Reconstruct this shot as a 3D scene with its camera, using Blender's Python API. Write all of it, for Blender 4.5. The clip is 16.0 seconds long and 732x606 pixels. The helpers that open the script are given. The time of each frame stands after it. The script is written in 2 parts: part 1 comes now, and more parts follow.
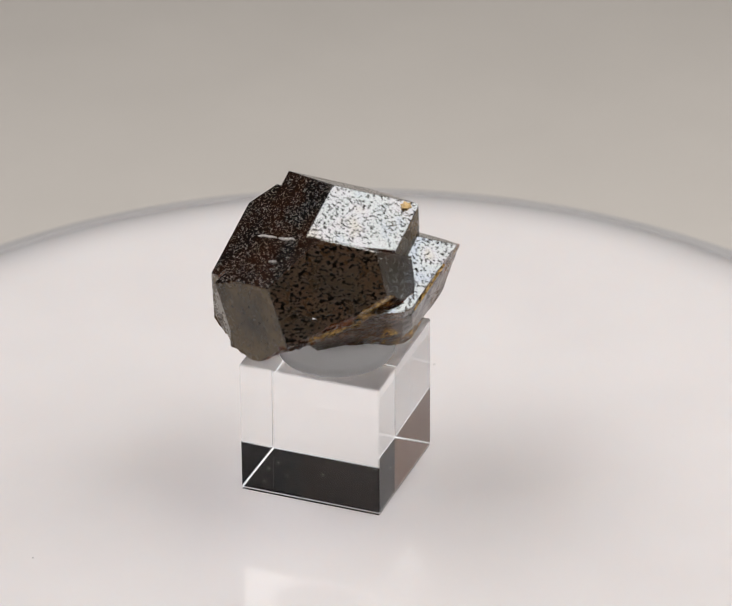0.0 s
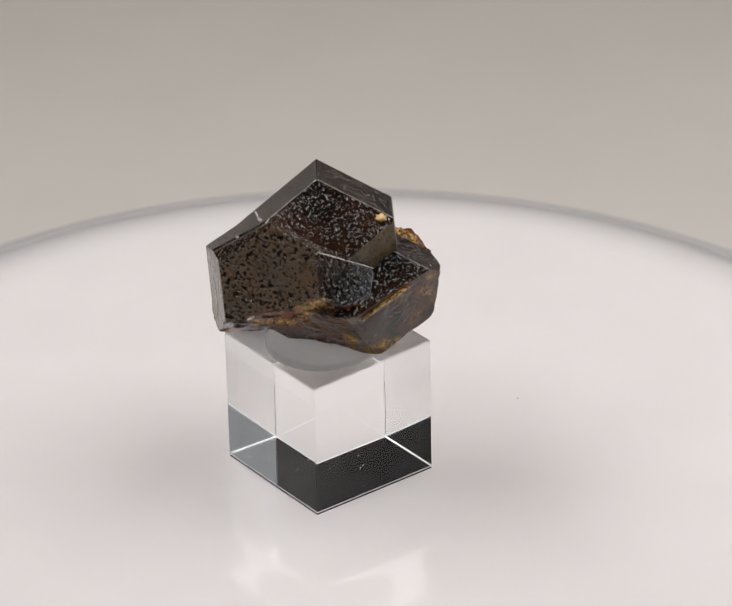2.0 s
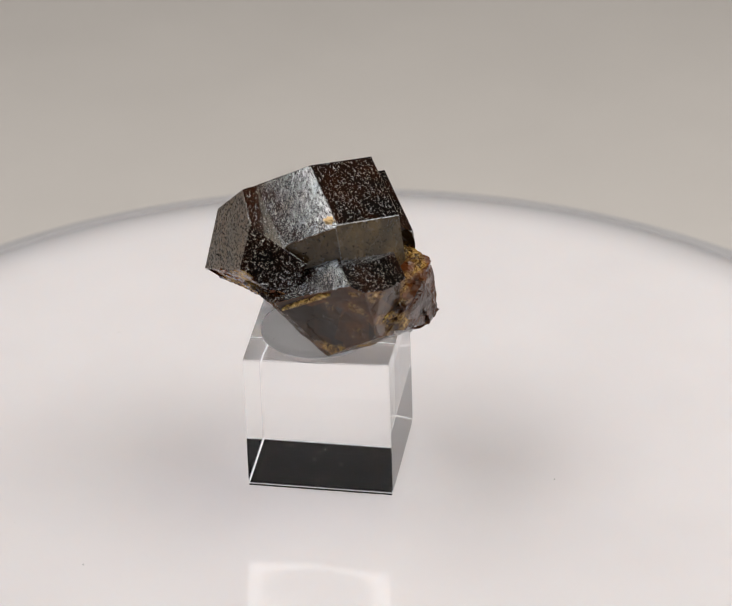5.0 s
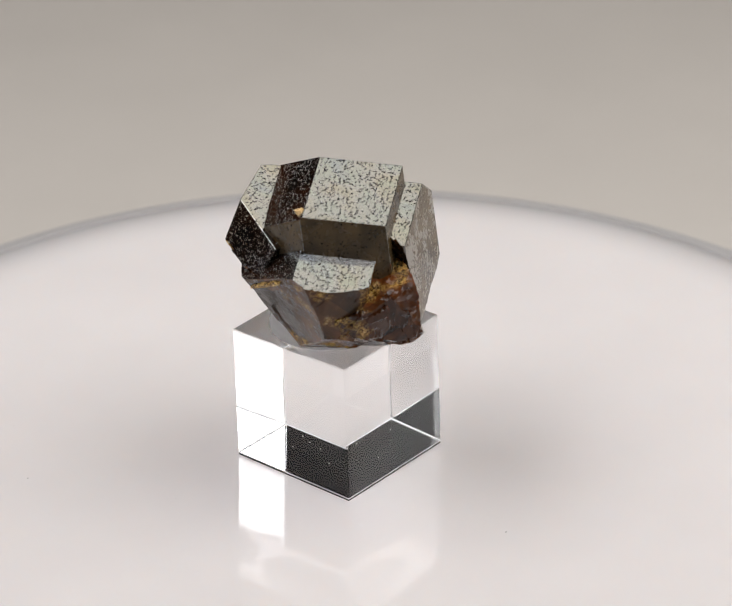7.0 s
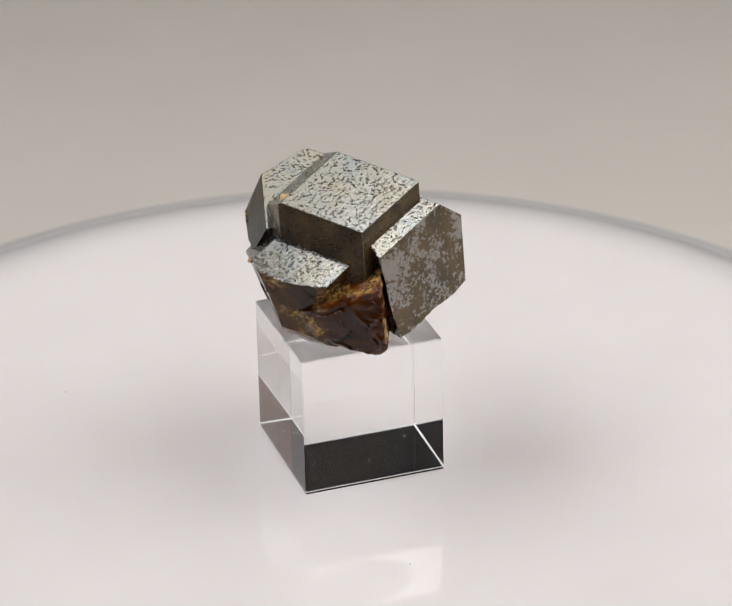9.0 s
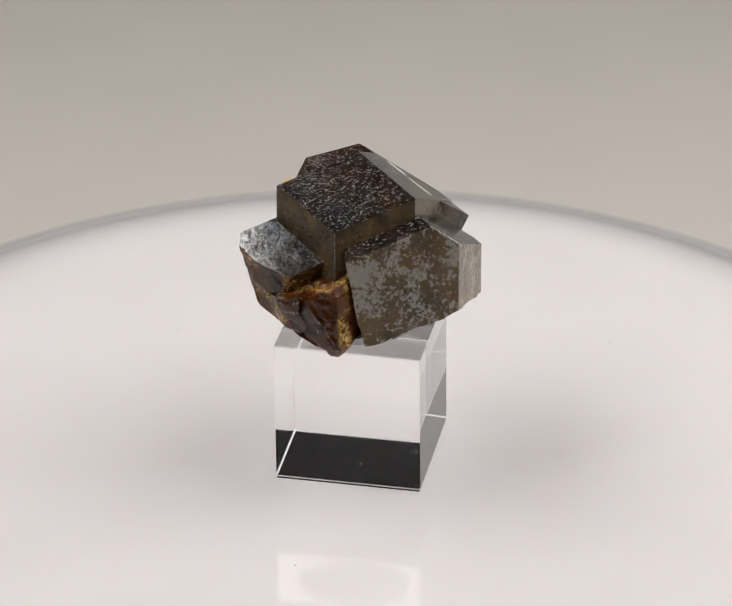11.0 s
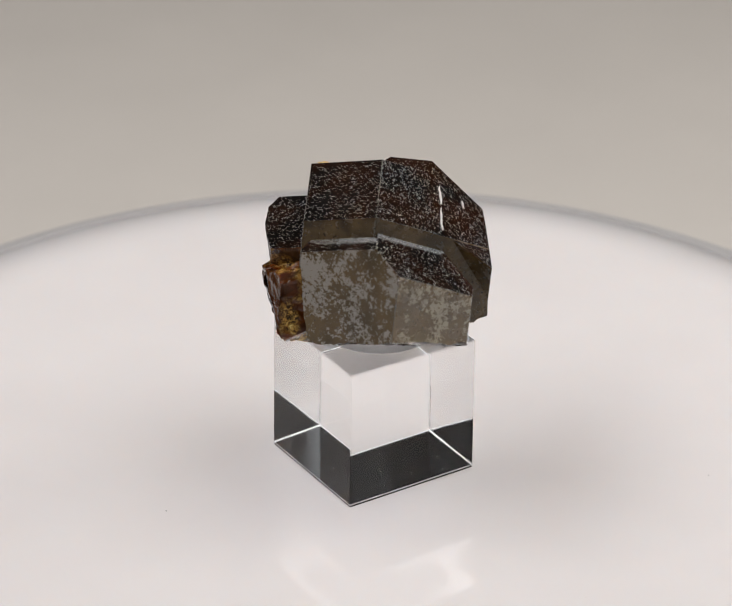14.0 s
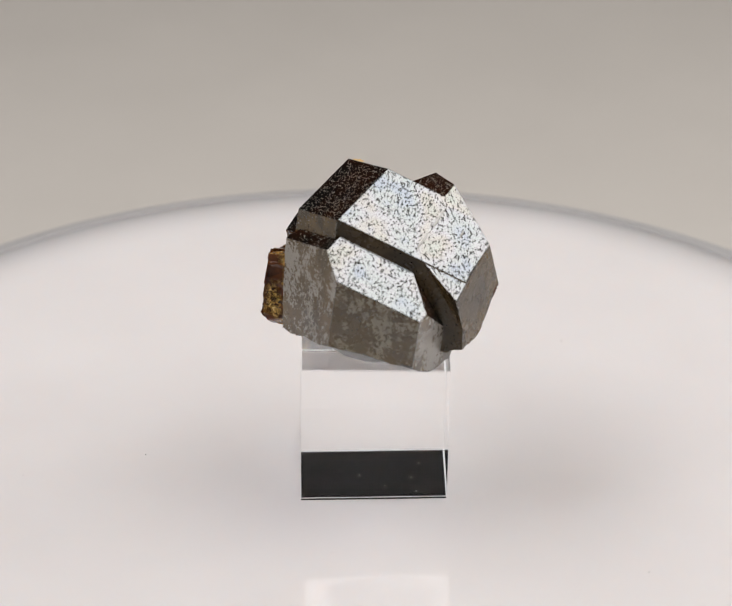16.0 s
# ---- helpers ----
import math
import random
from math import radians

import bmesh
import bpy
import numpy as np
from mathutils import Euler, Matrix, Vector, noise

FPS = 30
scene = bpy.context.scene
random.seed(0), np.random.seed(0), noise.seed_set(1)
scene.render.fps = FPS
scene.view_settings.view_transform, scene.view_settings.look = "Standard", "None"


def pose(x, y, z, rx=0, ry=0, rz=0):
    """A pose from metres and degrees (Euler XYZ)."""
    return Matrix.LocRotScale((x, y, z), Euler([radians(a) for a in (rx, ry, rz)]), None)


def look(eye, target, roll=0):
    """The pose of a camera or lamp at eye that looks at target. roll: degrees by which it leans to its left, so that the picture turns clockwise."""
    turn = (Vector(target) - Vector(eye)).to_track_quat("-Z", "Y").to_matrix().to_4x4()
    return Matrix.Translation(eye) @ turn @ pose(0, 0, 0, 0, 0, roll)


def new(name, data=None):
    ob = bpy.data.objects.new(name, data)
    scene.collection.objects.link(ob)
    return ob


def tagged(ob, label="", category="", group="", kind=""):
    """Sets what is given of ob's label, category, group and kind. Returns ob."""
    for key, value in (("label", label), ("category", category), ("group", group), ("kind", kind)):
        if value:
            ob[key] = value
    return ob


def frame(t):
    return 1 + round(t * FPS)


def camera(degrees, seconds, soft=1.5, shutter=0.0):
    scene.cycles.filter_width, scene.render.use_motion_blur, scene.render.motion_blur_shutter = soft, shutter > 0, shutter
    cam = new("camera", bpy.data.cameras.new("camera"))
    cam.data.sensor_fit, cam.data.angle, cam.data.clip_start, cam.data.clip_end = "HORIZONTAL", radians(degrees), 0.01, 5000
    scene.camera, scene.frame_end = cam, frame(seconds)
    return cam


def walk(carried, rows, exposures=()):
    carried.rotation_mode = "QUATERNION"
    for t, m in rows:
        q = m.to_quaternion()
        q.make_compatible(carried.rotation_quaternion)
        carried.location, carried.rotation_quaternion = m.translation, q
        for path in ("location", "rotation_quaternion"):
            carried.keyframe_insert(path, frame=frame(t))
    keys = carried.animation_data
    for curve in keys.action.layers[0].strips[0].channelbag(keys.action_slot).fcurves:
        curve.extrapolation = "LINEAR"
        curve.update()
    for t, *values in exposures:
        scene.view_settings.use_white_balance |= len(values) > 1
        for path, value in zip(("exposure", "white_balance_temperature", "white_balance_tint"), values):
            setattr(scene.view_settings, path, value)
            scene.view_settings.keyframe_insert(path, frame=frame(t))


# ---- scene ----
# ---------------------------------------------------------------- camera
MM = 0.001
cam = camera(9.957, 16.0, soft=1.2)
EYE = (0.0, -0.62359, 0.37473)
AIM = (EYE[0] + 0.003825, EYE[1] + 0.875541, EYE[2] - 0.483129)
walk(cam, [(0, look(EYE, AIM, -0.352)), (16, look(EYE, AIM, -0.352))])
cam.data.dof.use_dof = True
cam.data.dof.focus_distance = 0.72
cam.data.dof.aperture_fstop = 28.0

TURN_START, TURN_RATE = 111.43, 15.489  # degrees, degrees a second, clockwise


# ---------------------------------------------------------------- light
world = bpy.data.worlds.new("room")
scene.world = world
world.use_nodes = True
world.node_tree.nodes["Background"].inputs[0].default_value = (0.6, 0.65, 0.75, 1)
world.node_tree.nodes["Background"].inputs[1].default_value = 0.02
scene.view_settings.exposure = -0.49


def direction(az, el):
    """Azimuth from straight away from the camera, to the right; elevation; degrees."""
    a, e = radians(az), radians(el)
    return Vector((math.sin(a) * math.cos(e), math.cos(a) * math.cos(e), math.sin(e)))


def softbox(name, az, el, distance, width, height, watts, colour, roll=0):
    data = bpy.data.lights.new(name, "AREA")
    data.shape, data.size, data.size_y, data.energy, data.color = "RECTANGLE", width, height, watts, colour
    ob = new(name, data)
    target = Vector((0, 0, 0.035))
    ob.matrix_world = look(target + direction(az, el) * distance, target, roll)
    return ob


softbox("lamp_right", 88, 48.5, 0.38, 0.262, 0.48, 1.8, (1.0, 0.987, 1.0), 20)
softbox("lamp_left", -82, 55, 0.38, 0.36, 0.20, 1.50, (1.0, 0.987, 1.0))
softbox("lamp_top", 34, 66, 0.45, 0.25, 0.26, 0.56, (1, 0.96, 0.84))


# ---------------------------------------------------------------- materials
def material(name):
    m = bpy.data.materials.new(name)
    m.use_nodes = True
    return m, m.node_tree.nodes, m.node_tree.links, m.node_tree.nodes["Principled BSDF"]


def plain(name, colour, rough, bump=0.0, scale=200.0, vary=0.04):
    m, n, l, b = material(name)
    tex = n.new("ShaderNodeTexCoord")
    big, fine = n.new("ShaderNodeTexNoise"), n.new("ShaderNodeTexNoise")
    big.inputs["Scale"].default_value, fine.inputs["Scale"].default_value = scale * 0.05, scale
    for k in (big, fine):
        l.new(tex.outputs["Object"], k.inputs["Vector"])
    mix = n.new("ShaderNodeMix")
    mix.data_type = "RGBA"
    mix.inputs["A"].default_value = (*[c * (1 - vary) for c in colour], 1)
    mix.inputs["B"].default_value = (*[min(1, c * (1 + vary)) for c in colour], 1)
    l.new(big.outputs["Fac"], mix.inputs["Factor"])
    l.new(mix.outputs["Result"], b.inputs["Base Color"])
    b.inputs["Roughness"].default_value = rough
    if bump:
        bm_ = n.new("ShaderNodeBump")
        bm_.inputs["Strength"].default_value, bm_.inputs["Distance"].default_value = bump, 0.0002
        l.new(fine.outputs["Fac"], bm_.inputs["Height"])
        l.new(bm_.outputs["Normal"], b.inputs["Normal"])
    return m


TABLE_WHITE = plain("white_lacquer", (0.86, 0.815, 0.80), 0.07, 0.02, 900)
b_ = TABLE_WHITE.node_tree.nodes["Principled BSDF"]
b_.inputs["Coat Weight"].default_value, b_.inputs["Coat Roughness"].default_value, b_.inputs["Coat IOR"].default_value = 1.0, 0.04, 1.6
b_.inputs["Subsurface Weight"].default_value, b_.inputs["Subsurface Scale"].default_value = 0.9, 0.013
b_.inputs["Subsurface Radius"].default_value = (1.0, 0.95, 0.9)
PAPER = plain("grey_paper", (0.56, 0.52, 0.475), 0.75, 0.05, 700)
DARK_WALL = plain("dark_cloth", (0.014, 0.018, 0.027), 0.9, 0.1, 300)
PALE_WALL = plain("blue_grey_paint", (0.70, 0.78, 0.86), 0.6, 0.1, 300)
BROWN_WALL = plain("brown_wood", (0.36, 0.185, 0.115), 0.5, 0.1, 60, 0.2)

ACRYLIC, n_, l_, b_ = material("clear_acrylic")
b_.inputs["Base Color"].default_value = (0.99, 0.99, 0.99, 1)
b_.inputs["Transmission Weight"].default_value = 1
b_.inputs["Roughness"].default_value = 0.0
b_.inputs["IOR"].default_value = 1.49


def noise_node(n, l, coord, scale, detail=2.0, rough=0.5, distort=0.0):
    k = n.new("ShaderNodeTexNoise")
    k.inputs["Scale"].default_value, k.inputs["Detail"].default_value = scale, detail
    k.inputs["Roughness"].default_value, k.inputs["Distortion"].default_value = rough, distort
    l.new(coord, k.inputs["Vector"])
    return k.outputs["Fac"]


def steps_node(n, l, value, *stops):
    """A colour ramp; stops are (position, colour)."""
    k = n.new("ShaderNodeValToRGB")
    while len(k.color_ramp.elements) < len(stops):
        k.color_ramp.elements.new(0.5)
    for e, (p, c) in zip(k.color_ramp.elements, stops):
        e.position, e.color = p, (*c, 1) if len(c) == 3 else c
    l.new(value, k.inputs["Fac"])
    return k.outputs["Color"]


def grey(v):
    return (v, v, v)


def mix_node(n, l, fac, a, c, kind="RGBA"):
    k = n.new("ShaderNodeMix")
    k.data_type = kind
    for name, s in (("Factor", fac), ("A", a), ("B", c)):
        sock = [q for q in k.inputs if q.name == name and q.enabled][0]
        if isinstance(s, bpy.types.NodeSocket):
            l.new(s, sock)
        else:
            sock.default_value = s
    return [q for q in k.outputs if q.enabled][0]


def stretched(n, l, co, turn, scale):
    """Coordinates drawn out along one direction."""
    k = n.new("ShaderNodeMapping")
    k.inputs["Rotation"].default_value, k.inputs["Scale"].default_value = turn, scale
    l.new(co, k.inputs["Vector"])
    return k.outputs["Vector"]


def crystal_material(name, dark, warm, pits=0.44, crust_glint=0.0, ior=2.85, gloss=(0.06, 0.15), pit_gloss=0.45, pit_tone=(0.012, 0.008, 0.005), crust_glint_tone=(0.36, 0.33, 0.28), relief_depth=0.9, pit_scale=2300):
    """Garnet skin: dark glassy brown body, bright oxide film, small sloping etch pits and, on some, pale crusted
    patches that also paint glints.
    """
    m, n, l, b = material(name)
    tex = n.new("ShaderNodeTexCoord")
    co = tex.outputs["Object"]
    cloud = noise_node(n, l, co, 170, 3)
    body = steps_node(n, l, cloud, (0.38, dark), (0.62, warm))
    drawn = stretched(n, l, co, (0.6, 0.4, 0.9), (1.25, 0.72, 1.25))
    spot = noise_node(n, l, drawn, pit_scale, 1.0, 0.5, 0.1)
    wide = noise_node(n, l, co, 140, 2)
    level = n.new("ShaderNodeMath")
    level.operation = "MULTIPLY_ADD"
    l.new(wide, level.inputs[0])
    level.inputs[1].default_value, level.inputs[2].default_value = 0.16, -0.03
    l.new(spot, level.inputs[2])
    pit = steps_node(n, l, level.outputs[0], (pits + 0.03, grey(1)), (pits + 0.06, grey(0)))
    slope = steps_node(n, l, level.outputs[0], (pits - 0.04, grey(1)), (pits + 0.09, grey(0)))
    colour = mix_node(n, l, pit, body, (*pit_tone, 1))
    rough_fine = noise_node(n, l, co, 420, 3)
    rough = steps_node(n, l, rough_fine, (0.3, grey(gloss[0])), (0.75, grey(gloss[1])))
    rough = mix_node(n, l, pit, rough, (0.14, 0.14, 0.14, 1))
    spec = mix_node(n, l, pit, (0.5, 0.5, 0.5, 1), (pit_gloss, pit_gloss, pit_gloss, 1))
    if crust_glint:
        patch = noise_node(n, l, co, 150, 3, 0.6)
        grain = noise_node(n, l, co, 1500, 3, 0.75)
        both = n.new("ShaderNodeMath")
        both.operation = "MULTIPLY_ADD"
        both.inputs[1].default_value = 0.9
        l.new(grain, both.inputs[0])
        l.new(patch, both.inputs[2])
        mask = steps_node(n, l, both.outputs[0], (1.02 - crust_glint, grey(0)), (1.10 - crust_glint, grey(1)))
        colour = mix_node(n, l, mask, colour, (*crust_glint_tone, 1))
        rough = mix_node(n, l, mask, rough, (0.36, 0.36, 0.36, 1))
        spec = mix_node(n, l, mask, spec, (0.6, 0.6, 0.6, 1))
    l.new(colour, b.inputs["Base Color"])
    l.new(rough, b.inputs["Roughness"])
    l.new(spec, b.inputs["Specular IOR Level"])
    b.inputs["IOR"].default_value = ior
    tint = steps_node(n, l, noise_node(n, l, co, 130, 2), (0.34, (0.86, 0.93, 1.0)), (0.44, (0.95, 1.0, 0.97)), (0.52, (1, 1, 1)), (0.60, (1.0, 0.97, 0.88)), (0.70, (0.95, 1.0, 0.90)))
    l.new(tint, b.inputs["Specular Tint"])
    relief = n.new("ShaderNodeBump")
    relief.inputs["Strength"].default_value, relief.inputs["Distance"].default_value = relief_depth, 0.0002
    relief.invert = True
    l.new(slope, relief.inputs["Height"])
    ripple = n.new("ShaderNodeBump")
    ripple.inputs["Strength"].default_value, ripple.inputs["Distance"].default_value = 0.06, 0.00025
    l.new(noise_node(n, l, drawn, 800, 4, 0.6), ripple.inputs["Height"])
    l.new(ripple.outputs["Normal"], relief.inputs["Normal"])
    l.new(relief.outputs["Normal"], b.inputs["Normal"])
    return m


def break_material(name, dark, amber, gold, coarse=300, glow=0.5, grit=0.5):
    """Broken garnet and rock: glassy, translucent amber to dark brown, with golden granular zones whose sparkle is
    painted in.
    """
    m, n, l, b = material(name)
    co = n.new("ShaderNodeTexCoord").outputs["Object"]
    cell = n.new("ShaderNodeTexVoronoi")
    cell.inputs["Scale"].default_value = coarse
    l.new(co, cell.inputs["Vector"])
    parted = n.new("ShaderNodeSeparateColor")
    l.new(cell.outputs["Color"], parted.inputs[0])
    shift = n.new("ShaderNodeMath")
    shift.operation = "MULTIPLY_ADD"
    shift.inputs[1].default_value = 0.35
    l.new(parted.outputs[0], shift.inputs[0])
    l.new(noise_node(n, l, co, coarse, 3, 0.5, 0.4), shift.inputs[2])
    tone = steps_node(n, l, shift.outputs[0], (0.45, dark), (0.72, [(a + c) / 2 for a, c in zip(dark, amber)]), (0.86, amber))
    zone = steps_node(n, l, noise_node(n, l, co, 150, 2), (1 - grit - 0.06, grey(0)), (1 - grit + 0.06, grey(1)))
    fine = noise_node(n, l, co, 1500, 3, 0.7, 0.8)
    # gold grains; the brightest stops paint sparkles onto them
    sand_sparkle = steps_node(n, l, fine, (0.42, (0.030, 0.014, 0.004)), (0.52, [c * 0.6 for c in gold]), (0.60, gold), (0.68, [min(1, c * 1.5 + 0.15) for c in gold]))
    l.new(mix_node(n, l, zone, tone, sand_sparkle), b.inputs["Base Color"])
    b.inputs["IOR"].default_value = 1.6
    b.inputs["Specular IOR Level"].default_value = 0.25
    l.new(mix_node(n, l, zone, (0.10, 0.10, 0.10, 1), (0.24, 0.24, 0.24, 1)), b.inputs["Roughness"])
    b.inputs["Subsurface Weight"].default_value = glow
    b.inputs["Subsurface Radius"].default_value = (1.0, 0.38, 0.10)
    b.inputs["Subsurface Scale"].default_value = 0.0022
    bump = n.new("ShaderNodeBump")
    bump.inputs["Distance"].default_value = 0.0005
    l.new(steps_node(n, l, zone, (0.0, grey(0.10)), (1.0, grey(0.9))), bump.inputs["Strength"])
    l.new(fine, bump.inputs["Height"])
    l.new(bump.outputs["Normal"], b.inputs["Normal"])
    return m


GARNET = crystal_material("garnet_skin", (0.006, 0.004, 0.003), (0.034, 0.012, 0.005), 0.405)
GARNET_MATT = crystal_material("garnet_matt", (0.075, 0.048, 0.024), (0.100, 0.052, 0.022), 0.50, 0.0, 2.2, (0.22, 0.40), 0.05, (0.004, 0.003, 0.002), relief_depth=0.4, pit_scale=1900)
GARNET_CRUST = crystal_material("garnet_crusted", (0.070, 0.046, 0.021), (0.125, 0.080, 0.034), 0.33, 0.07, 1.65, crust_glint_tone=(0.30, 0.275, 0.24))
# pale patches here are the face's glints, put into the colour
GARNET_PALE = crystal_material("garnet_pale", (0.110, 0.074, 0.034), (0.160, 0.106, 0.048), 0.34, 0.05, 1.9, (0.18, 0.36), crust_glint_tone=(0.34, 0.30, 0.21))
GARNET_PLAIN = crystal_material("garnet_olive", (0.046, 0.030, 0.013), (0.120, 0.078, 0.032), 0.36, 0.0, 1.52, (0.16, 0.36), relief_depth=0.5)
BREAK = break_material("amber_break", (0.014, 0.005, 0.002), (0.13, 0.036, 0.006), (0.72, 0.42, 0.10), 170, 0.15, 0.42)
DARK_BREAK = break_material("dark_break", (0.008, 0.006, 0.005), (0.035, 0.017, 0.008), (0.30, 0.15, 0.04), 250, 0.1, 0.25)
GLASS_BREAK = break_material("glassy_break", (0.030, 0.020, 0.013), (0.12, 0.052, 0.018), (0.66, 0.37, 0.09), 150, 0.2, 0.38)
GOLD = break_material("golden_seam", (0.06, 0.03, 0.01), (0.30, 0.14, 0.03), (0.70, 0.42, 0.11), 500, 0.1, 0.75)

GEL, n_, l_, b_ = material("clear_gel")
b_.inputs["Base Color"].default_value = (0.98, 0.98, 0.97, 1)
b_.inputs["Transmission Weight"].default_value = 0.9
b_.inputs["Roughness"].default_value = 0.10
b_.inputs["IOR"].default_value = 1.41
milk_, both_ = n_.new("ShaderNodeBsdfTranslucent"), n_.new("ShaderNodeMixShader")
milk_.inputs["Color"].default_value = (0.97, 0.97, 0.97, 1)
both_.inputs[0].default_value = 0.85
l_.new(b_.outputs[0], both_.inputs[1])
l_.new(milk_.outputs[0], both_.inputs[2])
l_.new(both_.outputs[0], n_["Material Output"].inputs["Surface"])
# frosted bottom edges, white so that their lamp gleam is in the colour
FROST_GLEAM, n_, l_, b_ = material("frosted_edge_gleam")
b_.inputs["Base Color"].default_value = (0.93, 0.94, 0.95, 1)
b_.inputs["Transmission Weight"].default_value = 0.35
b_.inputs["Roughness"].default_value = 0.45
GRAIN = plain("golden_grain", (0.62, 0.42, 0.18), 0.4, 0.4, 2500, 0.3)
SCAR = plain("white_scar", (0.55, 0.53, 0.50), 0.2, 0.3, 2500, 0.1)


# ---------------------------------------------------------------- helpers
def mesh_object(name, bm, mat, parent=None, label="", smooth=False):
    me = bpy.data.meshes.new(name)
    bmesh.ops.recalc_face_normals(bm, faces=bm.faces)
    for f in bm.faces:
        f.smooth = smooth
    bm.to_mesh(me)
    bm.free()
    me.materials.append(mat)
    ob = new(name, me)
    if parent:
        ob.parent = parent
    if label:
        ob["label"] = label
    return ob


def part(name, bm, mat, parent, label="", smooth=False):
    return mesh_object(name, bm, mat, parent, label, smooth)


def lathe(profile, steps=192):
    """A closed solid of revolution from (radius, height) pairs, from the axis at the top to the axis at the bottom."""
    bm = bmesh.new()
    rings = []
    for r, z in profile:
        if r < 1e-7:
            rings.append([bm.verts.new((0, 0, z))])
        else:
            rings.append([bm.verts.new((r * math.cos(2 * math.pi * i / steps), r * math.sin(2 * math.pi * i / steps), z)) for i in range(steps)])
    for a, b in zip(rings, rings[1:]):
        for i in range(steps):
            j = (i + 1) % steps
            if len(a) == 1:
                bm.faces.new((a[0], b[i], b[j]))
            elif len(b) == 1:
                bm.faces.new((a[i], b[0], a[j]))
            else:
                bm.faces.new((a[i], b[i], b[j], a[j]))
    return bm


def box(x0, x1, y0, y1, z0, z1):
    bm = bmesh.new()
    bmesh.ops.create_cube(bm, size=1)
    for v in bm.verts:
        v.co = ((x0 + x1) / 2 + v.co.x * (x1 - x0), (y0 + y1) / 2 + v.co.y * (y1 - y0), (z0 + z1) / 2 + v.co.z * (z1 - z0))
    return bm


# ---------------------------------------------------------------- setting
GROUND_Z = -0.030


def ground():
    bm = bmesh.new()
    bmesh.ops.create_grid(bm, x_segments=2, y_segments=2, size=3.0)
    ob = mesh_object("ground", bm, PAPER)
    ob.location.z = GROUND_Z
    return tagged(ob, "pale warm grey matte paper under the turntable", "ground", kind="structure")


ground()


def room():
    """Dark walls and ceiling that close the place; a brown one behind the camera."""
    h = 2.3
    for name, dims, mat in (
        ("wall_north", (-1.6, 1.6, 1.5, 1.6, GROUND_Z, h), DARK_WALL),
        ("wall_east", (1.5, 1.6, -1.5, 1.5, GROUND_Z, h), DARK_WALL),
        ("wall_west", (-1.6, -1.5, -1.5, 1.5, GROUND_Z, h), DARK_WALL),
        ("wall_south", (-1.6, 1.6, -1.6, -1.5, GROUND_Z, h), DARK_WALL),
        ("ceiling", (-1.6, 1.6, -1.6, 1.6, h, h + 0.1), DARK_WALL),
    ):
        tagged(mesh_object(name, box(*dims), mat), "plain dark wall of the unlit room", "wall", kind="structure")
    for name, az, half, mat in (("wall_southeast", 136, 0.10, BROWN_WALL), ("wall_southwest", -134, 0.09, BROWN_WALL), ("wall_east_inner", 109, 0.075, PALE_WALL)):
        ob = mesh_object(name, box(-half, half, 0.0, 0.012, GROUND_Z, 0.62), mat)
        ob.location = direction(az, 0) * 0.50
        ob.rotation_euler.z = radians(-az)
        tagged(ob, "plain painted board closing the booth", "wall", kind="structure")


room()

# ---------------------------------------------------------------- turntable
R_FLAT, R_BEND = 0.0900, 0.045  # flat part of the plate, radius of its drooping edge
turntable = new("turntable")
tagged(turntable, "round glossy white motorised display turntable, slowly turning", "turntable")
prof = [(0, 0), (0.04, 0), (0.08, 0), (R_FLAT - 0.004, 0)]
prof += [(R_FLAT + R_BEND * math.sin(radians(a)), -R_BEND * (1 - math.cos(radians(a)))) for a in range(0, 56, 4)]
r_out, z_out = prof[-1]
prof += [(r_out + 0.0008, z_out - 0.0015), (r_out + 0.0006, z_out - 0.003), (r_out - 0.003, z_out - 0.004), (0, z_out - 0.004)]
part("disc", lathe(prof), TABLE_WHITE, turntable, "glossy white round plate", True)
# darker ring over the bend: the edge's shade put into its colour
RIM_SHADE = plain("rim_shade_grey", (0.43, 0.415, 0.41), 0.6, 0.02, 900)
RIM_SHADE.node_tree.nodes["Principled BSDF"].inputs["Specular IOR Level"].default_value = 0.1
shade_ring = [(R_FLAT + (R_BEND + 0.00025) * math.sin(radians(a)), -R_BEND + (R_BEND + 0.00025) * math.cos(radians(a))) for a in range(19, 56, 2)]
part("edge_shade", lathe(shade_ring + [(shade_ring[-1][0] - 0.004, shade_ring[-1][1]), (shade_ring[0][0] - 0.001, shade_ring[0][1] - 0.002), shade_ring[0]]), RIM_SHADE, turntable, "painted shade ring along the edge of the plate", True)
part("base", lathe([(0, -0.0175), (0.085, -0.0175), (0.085, GROUND_Z + 0.001), (0.083, GROUND_Z), (0, GROUND_Z)]), TABLE_WHITE, turntable, "white round plastic foot", False)

# ---------------------------------------------------------------- acrylic block
BLOCK = Vector((3.58, -1.25, 0)) * MM


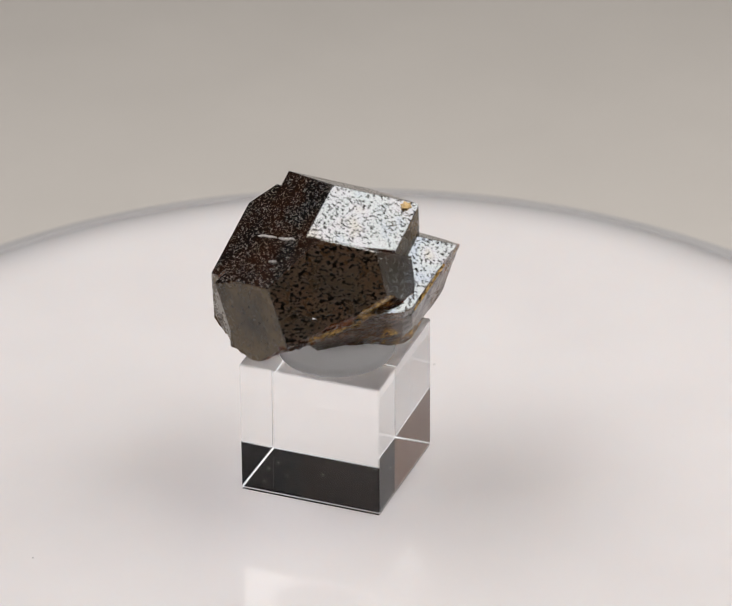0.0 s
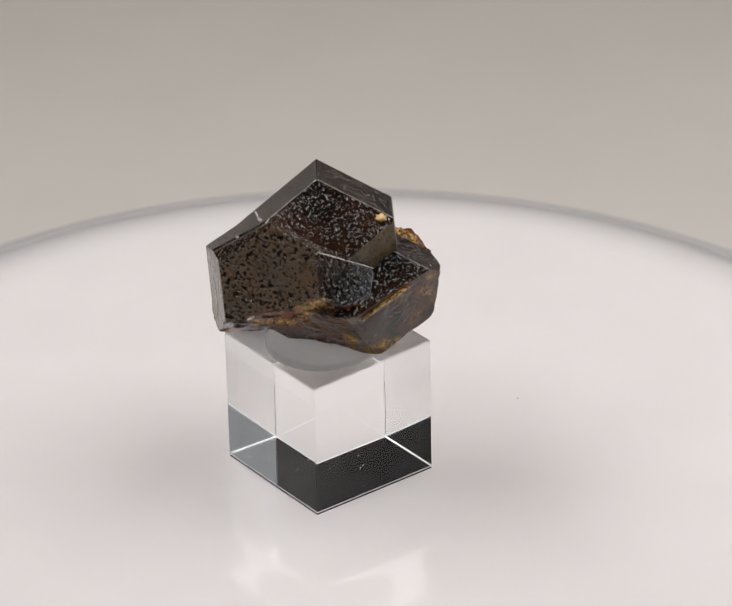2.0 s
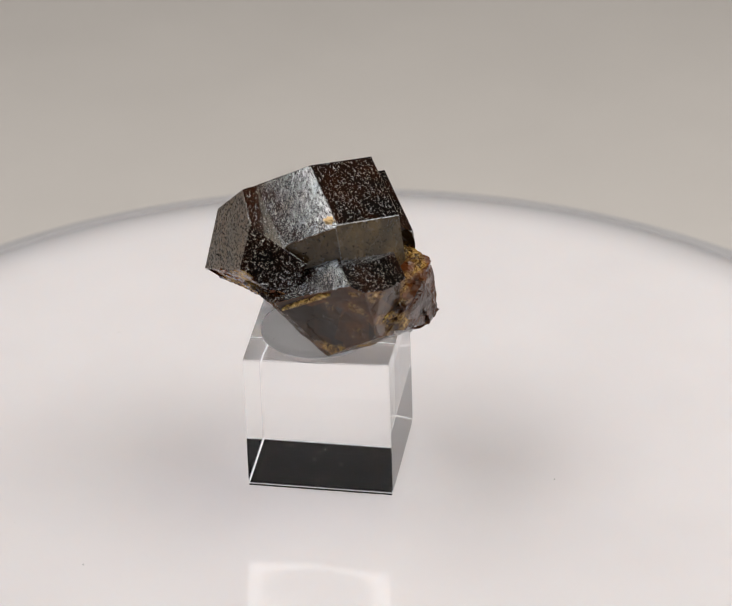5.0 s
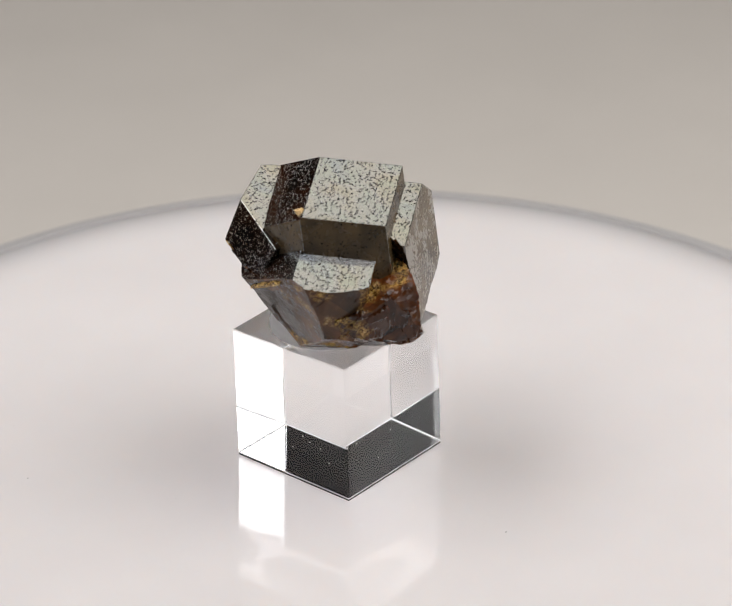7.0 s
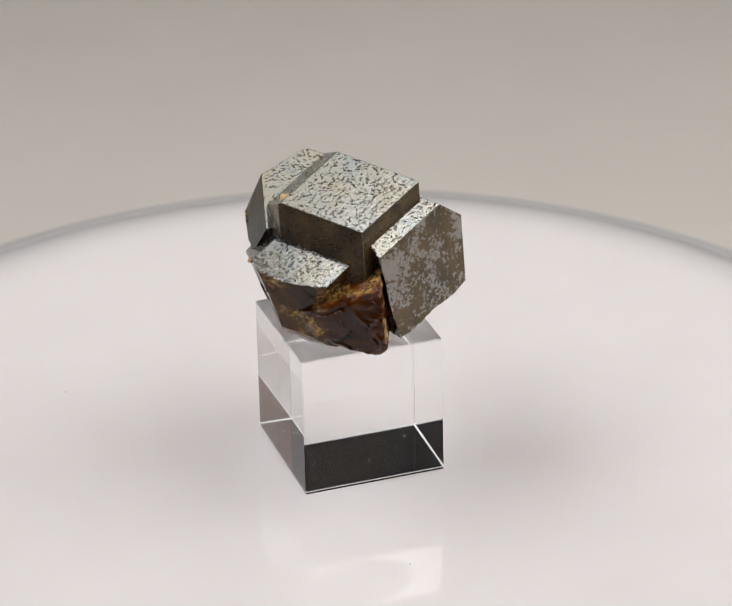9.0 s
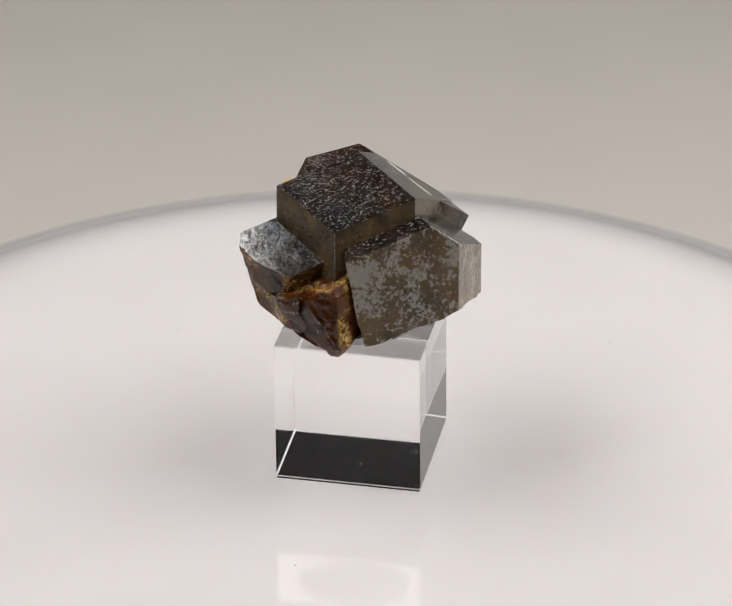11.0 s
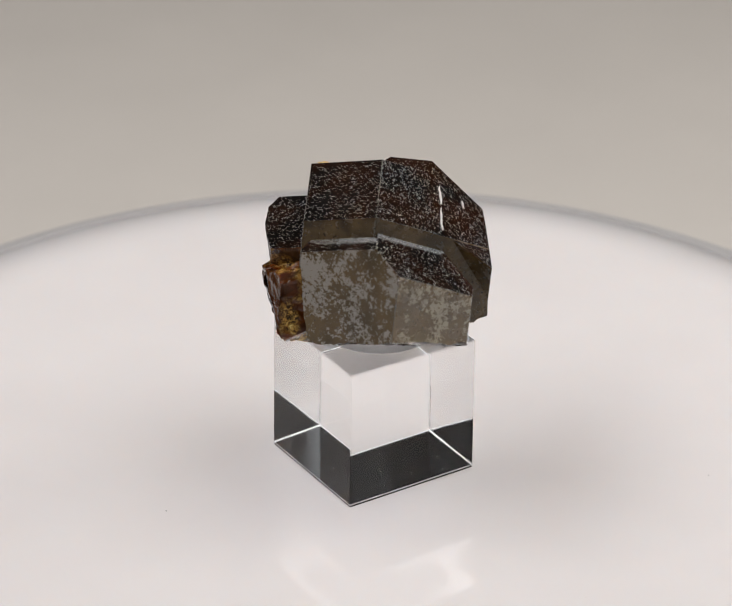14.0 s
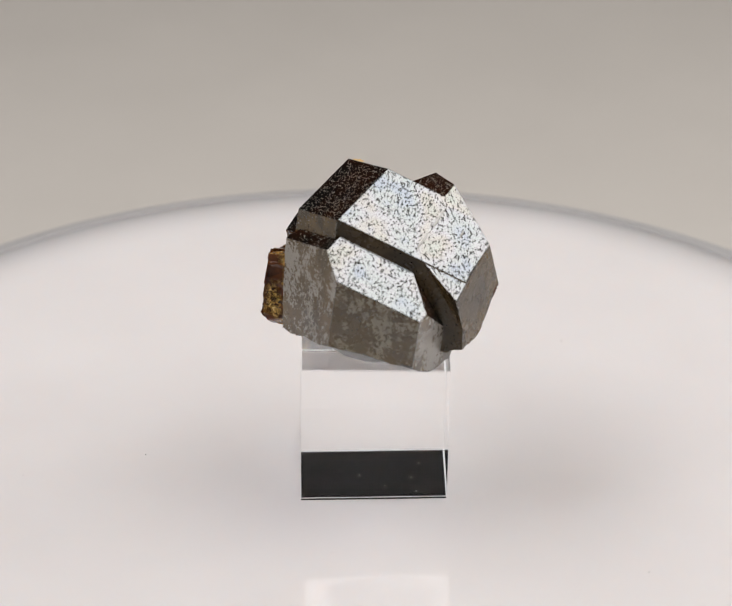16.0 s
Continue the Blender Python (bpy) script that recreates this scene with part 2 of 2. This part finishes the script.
def acrylic_block():
    bm = bmesh.new()
    lean = Vector((0.60, 0.23, 0))
    tops = {(1, 1): 24.73, (-1, 1): 25.62, (-1, -1): 25.46, (1, -1): 24.82}
    bmesh.ops.create_cube(bm, size=1)
    for v in bm.verts:
        sx, sy, top = (1 if v.co.x > 0 else -1), (1 if v.co.y > 0 else -1), v.co.z > 0
        p = Vector((sx * 12.44, sy * 12.56, tops[sx, sy] if top else 0.40))
        if top:
            p += lean
        v.co = p * MM + BLOCK
    bmesh.ops.bevel(bm, geom=bm.edges[:], offset=0.00015, segments=2, affect="EDGES")
    for f in bm.faces:
        f.material_index = 1 if f.calc_area() < 1e-4 and f.calc_center_median().z < 0.0006 else 0
    ob = mesh_object("display_block", bm, ACRYLIC)
    ob.data.materials.append(FROST_GLEAM)
    return tagged(ob, "clear polished acrylic cube standing on the turntable", "display block")


block = acrylic_block()
block.visible_shadow = False
# added sheet that keeps lamp light off the plate beneath the block
part("shadow_sheet", box(BLOCK.x - 0.01236, BLOCK.x + 0.01236, BLOCK.y - 0.01248, BLOCK.y + 0.01248, 0.00004, 0.00034), ACRYLIC, block, "thin clear sheet added to shade the plate under the block")

# ---------------------------------------------------------------- mineral
AXES = Matrix(((0.88548, -0.26077, -0.38462), (-0.06194, 0.75407, -0.65387), (0.46054, 0.60281, 0.65156)))


def face(h, k, l):
    """Outward normal of the crystal face with these indices, in the turntable's space."""
    return (AXES @ Vector((h, k, l))).normalized()


def polyhedron(planes, breaks=(), others=(), edge=0.07, grain=0.75, amount=0.45, seed=0):
    """The convex solid inside the planes (normal, distance in millimetres from the turntable's centre). Those in breaks are
    fracture surfaces: finely divided, uneven, with a ragged outline, and in the second material; faces along others take the third."""
    bm = bmesh.new()
    bmesh.ops.create_cube(bm, size=160)
    for n, d in list(planes) + list(breaks):
        cut = bmesh.ops.bisect_plane(bm, geom=bm.verts[:] + bm.edges[:] + bm.faces[:], plane_co=n * d, plane_no=n, clear_outer=True)
        edges = [g for g in cut["geom_cut"] if isinstance(g, bmesh.types.BMEdge)]
        if len(edges) > 2:
            bmesh.ops.contextual_create(bm, geom=edges)
    bmesh.ops.remove_doubles(bm, verts=bm.verts, dist=0.01)
    bmesh.ops.recalc_face_normals(bm, faces=bm.faces)
    ways = [n for n, d in breaks]

    def broken(f):
        return any(f.normal.dot(n) > 0.9995 for n in ways)

    keep = [e for e in bm.edges if not any(broken(f) for f in e.link_faces) and e.calc_length() > 0.3]
    bmesh.ops.bevel(bm, geom=keep, offset=edge, segments=1, affect="EDGES")
    for f in bm.faces:
        f.normal_update()
        f.material_index = 1 if broken(f) else 2 if any(f.normal.dot(n) > 0.999 for n in others) else 0
    flat = {}
    for turn in range(7):
        bmesh.ops.triangulate(bm, faces=[f for f in bm.faces if f.material_index == 1])
        long = [e for e in bm.edges if e.calc_length() > grain and any(f.material_index == 1 for f in e.link_faces)]
        if not long:
            break
        bmesh.ops.subdivide_edges(bm, edges=long, cuts=1, use_grid_fill=True)
    bmesh.ops.triangulate(bm, faces=[f for f in bm.faces if len(f.verts) > 4])
    bm.normal_update()
    moves = []
    for v in bm.verts:
        rough = [f for f in v.link_faces if f.material_index == 1]
        if not rough:
            continue
        p = v.co + Vector((seed * 13.7, seed * 5.1, 0))
        near, cells = noise.voronoi(p * 0.20)[0:2]
        tilt = noise.noise_vector(cells[0] * 3.1) * 1.5
        push = noise.noise_vector(p * 0.22) * 1.2 + noise.noise_vector(cells[0] * 1.7) * 0.9 + tilt * (p * 0.20 - cells[0]).dot(tilt.normalized()) * 2.2
        push += (noise.noise_vector(p * 0.9) * 0.7 + noise.noise_vector(p * 2.2) * 0.45) * (1 if noise.noise(p * 0.16) > 0.05 else 0.25)
        push *= amount
        for f in v.link_faces:
            if f.material_index != 1:
                push -= f.normal * push.dot(f.normal)
        smooth_faces = [f.normal for f in v.link_faces if f.material_index != 1]
        if any(a.dot(c) < 0.99 for a in smooth_faces for c in smooth_faces):
            push *= 0
        moves.append((v, push))
    for v, push in moves:
        v.co += push
    for v in bm.verts:
        v.co *= MM
    return bm


specimen = new("mineral_specimen")
tagged(specimen, "cluster of dark brown garnet crystals with broken golden underside", "mineral")


def crystal(name, planes, breaks, skin, label="", break_mat=None, others=(), other_mat=None, fourth=None, fourth_mat=None, flats=(), **more):
    bm = polyhedron([(face(*p[:3]), p[3]) for p in planes] + [(Vector(p[:3]).normalized(), p[3]) for p in flats], [(Vector(p[:3]).normalized(), p[3]) for p in breaks], [face(*p) for p in others], **more)
    ob = part(name, bm, skin, specimen, label)
    ob.data.materials.append(break_mat or BREAK)
    ob.data.materials.append(other_mat or skin)
    if fourth:
        ob.data.materials.append(fourth_mat or GARNET_MATT)
        for p in ob.data.polygons:
            if p.material_index == 0 and p.normal.dot(face(*fourth)) > 0.999:
                p.material_index = 3
    return ob


LOBE, LOBE_SIDE, FRONT = (0.82, 0.01, 0.57), (0.81, -0.58, -0.07), (0.90, 0.23, -0.37)
SIDE = (0.15, 0.89, -0.42)
UNDER = (0.379, 0.568, -1.0, -21.3)
FLOOR = (0, 0, -1, -26.2)
HIGH_FLOOR = (0, 0, -1, -29.3)
CORNER = (0.42, 0.63, -0.66, -13.2)

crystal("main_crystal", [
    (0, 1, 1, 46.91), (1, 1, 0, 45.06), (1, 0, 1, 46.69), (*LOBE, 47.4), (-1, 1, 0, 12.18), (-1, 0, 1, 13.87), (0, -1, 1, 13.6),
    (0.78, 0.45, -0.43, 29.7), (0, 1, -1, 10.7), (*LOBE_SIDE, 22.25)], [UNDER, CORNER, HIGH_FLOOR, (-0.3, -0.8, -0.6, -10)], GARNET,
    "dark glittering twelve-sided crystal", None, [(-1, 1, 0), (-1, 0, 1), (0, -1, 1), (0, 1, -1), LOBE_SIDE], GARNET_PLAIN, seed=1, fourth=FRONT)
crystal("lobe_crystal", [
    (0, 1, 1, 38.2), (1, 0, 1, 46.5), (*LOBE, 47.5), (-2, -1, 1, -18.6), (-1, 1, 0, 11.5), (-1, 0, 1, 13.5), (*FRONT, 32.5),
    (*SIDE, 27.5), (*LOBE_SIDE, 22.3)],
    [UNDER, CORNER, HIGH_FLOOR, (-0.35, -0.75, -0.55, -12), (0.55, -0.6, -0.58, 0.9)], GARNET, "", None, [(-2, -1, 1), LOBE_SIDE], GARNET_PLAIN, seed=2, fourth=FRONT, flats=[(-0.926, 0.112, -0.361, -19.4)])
# the ragged outer faces that the broken side of the small crystal and the rock under it share
RAGGED = [(-0.06, 0.89, -0.46, -1.4), (-0.38, 0.79, -0.48, -2.1), (-0.39, 0.59, -0.71, -12.1), (-0.36, 0.50, -0.79, -16.0), (0.39, 0.74, -0.55, -5.7),
          (-0.39, 0.31, -0.87, -18.4), (0.22, 0.91, -0.35, 3.1), (-0.50, 0.80, -0.32, 4.6), (-0.57, 0.54, -0.62, -8.0), (-0.68, 0.70, -0.23, 6.8)]
crystal("second_crystal", [
    (0, 1, 1, 41.45), (1, 1, 0, 40.6), (1, 0, 1, 38.0), (0, -1, 1, 1.0)],
    [(0.06, 0.937, -0.344, 1.72), (-0.73, 0.67, -0.10, 11.45), (-0.88, 0.455, -0.12, 8.5), (-0.83, -0.50, -0.25, -5.2), (0.62, 0.45, -0.64, -10.5), FLOOR] + RAGGED, GARNET,
    "smaller dark crystal with an amber broken edge", GLASS_BREAK, amount=0.16, seed=3)
crystal("third_crystal", [
    (0, 1, 1, 44.04), (1, 0, 1, 44.44), (-1, 0, 1, 16.24), (0, -1, 1, 20.86), (1, -1, 0, 17.14), (-1, 1, 0, 12), (1, 0, 0, 30)],
    [(-0.27, -0.43, -0.86, -19.3), (0, 0.97, -0.24, -11.95), (0.42, 0.63, -0.66, -17.5), FLOOR], GARNET, "grey-brown crystal with pale crusted patches and painted glints", DARK_BREAK,
    [(-1, 0, 1), (1, -1, 0)], GARNET_CRUST, seed=4, fourth=(0, -1, 1), fourth_mat=GARNET_PALE)
crystal("matrix", [(1, 0, 0, 24), (0.9, -0.4, 0.1, 12)],
        [(-0.45, -0.88, 0.12, 11.3), (-0.863, 0.476, -0.169, 8.6), (-0.911, 0.290, -0.292, 4.4), (-0.823, -0.545, -0.159, 8.7), (-0.777, -0.193, -0.599, -6.1),
         (0.06, 0.937, -0.344, 1.2), (0.66, 0.64, -0.4, -8.9), (0.5, -0.3, -0.8, -14), (-0.2, -0.75, -0.63, -14.5), (0, 0, -1, -25.9), (-0.03, 0.34, 0.94, 38.0), (-0.892, 0.425, -0.155, 8.3), (-0.988, 0.059, 0.146, 19.2)] + [(*p[:3], p[3] - 0.5) for p in RAGGED], DARK_BREAK,
        "broken golden brown rock", BREAK, grain=0.8, amount=0.42, seed=5)


def chip(name, a, c, width, mat, label, up=None, thick=1.0):
    """A small ragged sliver from a to c (millimetres) lying on the crystal."""
    rng = random.Random(len(label) + int(a[0] * 10))
    a, c = Vector(a), Vector(c)
    up = (Vector(up).normalized() if up else face(1, 0, 1)) * thick
    along = (c - a)
    across = along.cross(up).normalized()
    bm = bmesh.new()
    rows = []
    for i in range(9):
        k = i / 8
        w = width * (0.35 + 0.65 * math.sin(math.pi * k)) * rng.uniform(0.6, 1.2)
        p = a + along * k + across * rng.uniform(-0.12, 0.12)
        rows.append([bm.verts.new((p + across * w * s + up * h) * MM) for s, h in ((-0.5, -0.12), (-0.2, 0.12), (0.25, 0.10), (0.5, -0.12))])
    for p, q in zip(rows, rows[1:]):
        for i in range(4):
            bm.faces.new((p[i], p[(i + 1) % 4], q[(i + 1) % 4], q[i]))
    bm.faces.new(rows[0])
    bm.faces.new(rows[-1][::-1])
    return part(name, bm, mat, specimen, label)


chip("scar", (15.7, -3.5, 50.1), (13.9, -7.0, 48.7), 0.55, SCAR, "white chipped scar")
chip("scar", (13.4, -7.6, 48.4), (10.9, -11.9, 46.9), 0.6, SCAR, "white chipped scar")
SEAM = (0.06, 0.937, -0.344)
chip("seam", (9.0, 15.0, 36.9), (0.5, 17.2, 41.6), 1.3, GOLD, "golden granular seam", SEAM, 1.4)
chip("scar", (19.0, -5.6, 47.2), (18.4, -7.0, 46.6), 0.35, SCAR, "white chipped scar")


def grain(at, size):
    bm = bmesh.new()
    bmesh.ops.create_icosphere(bm, subdivisions=3, radius=1)
    for v in bm.verts:
        v.co += v.co * noise.noise(v.co * 2.3) * 0.5
        v.co = Vector((v.co.x * size[0], v.co.y * size[1], v.co.z * size[2])) * MM + Vector(at) * MM
    return part("grain", bm, GRAIN, specimen, "small golden grain")


grain((1.5, 10.6, 51.9), (1.0, 0.9, 0.55))

# ---------------------------------------------------------------- gel pad
gel = new("gel_pad")
tagged(gel, "clear domed gel pad with bubbles under the mineral", "gel pad")
GEL_AT = Vector((5.4, -0.4, 25.45)) * MM
GEL_R, GEL_H = 9.9, 3.6


def gel_height(r):
    return GEL_H * (1 - (r / GEL_R) ** 2.6)


rings = [(GEL_R * i / 16 * MM, gel_height(GEL_R * i / 16) * MM) for i in range(17)]
pad = part("pad", lathe(rings + [((GEL_R - 0.1) * MM, -1.2 * MM), (0, -1.2 * MM)], 96), GEL, gel, "clear gel dome", True)
pad.location = GEL_AT
pad.visible_shadow = False


def bubbles():
    rng = random.Random(4)
    bm = bmesh.new()
    bmesh.ops.create_icosphere(bm, subdivisions=2, radius=1)
    first = part("bubble", bm, ACRYLIC, gel, "tiny round air bubble", True)
    for i in range(64):
        ob = first if i == 0 else new("bubble", first.data)
        ob.parent = gel
        r, a, size = 9.2 * math.sqrt(rng.random()), rng.uniform(0, 2 * math.pi), rng.choice((0.14, 0.2, 0.28, 0.38)) * MM
        ob.location = GEL_AT + Vector((r * math.cos(a), r * math.sin(a), gel_height(r) - 0.03)) * MM
        ob.scale = (size, size, size * 0.6)


bubbles()


# ---------------------------------------------------------------- flecks in the block, dust on the plate
FLECK = plain("white_fleck", (0.85, 0.85, 0.83), 0.4, 0, 900)
DUST = plain("grey_dust", (0.45, 0.43, 0.41), 0.8, 0, 900)


def flecks():
    rng = random.Random(11)
    bm = bmesh.new()
    bmesh.ops.create_icosphere(bm, subdivisions=1, radius=1)
    first = part("fleck", bm, FLECK, block, "tiny white fleck", True)
    for i in range(9):
        ob = first if i == 0 else new("fleck", first.data)
        ob.parent = block
        s = rng.uniform(0.08, 0.17) * MM
        ob.location = BLOCK + Vector((rng.uniform(-11, 11), rng.uniform(-11, 11), rng.choice((0.5, 0.6, 3.0, 5.0)))) * MM
        ob.scale = (s, s, s)


flecks()


def dust():
    rng = random.Random(5)
    bm = bmesh.new()
    bmesh.ops.create_icosphere(bm, subdivisions=1, radius=1)
    first = part("speck", bm, DUST, turntable, "tiny grey speck of dust")
    spots = [(48.6, -38.0, 0.15), (-35.6, 2.2, 0.17), (38.9, 40.1, 0.15)] + [(rng.uniform(-60, 60), rng.uniform(-60, 60), rng.uniform(0.04, 0.07)) for _ in range(10)]
    for i, (x, y, s) in enumerate(spots):
        ob = first if i == 0 else new("speck", first.data)
        ob.parent = turntable
        ob.location = Vector((x, y, s * 0.3)) * MM
        ob.scale = (s * MM, s * 1.3 * MM, s * 0.5 * MM)


dust()


# ---------------------------------------------------------------- motion
def motions():
    for thing in (turntable, block, specimen, gel):
        walk(thing, [(t / 2, pose(0, 0, 0, 0, 0, -(TURN_START + TURN_RATE * t / 2))) for t in range(33)])


motions()
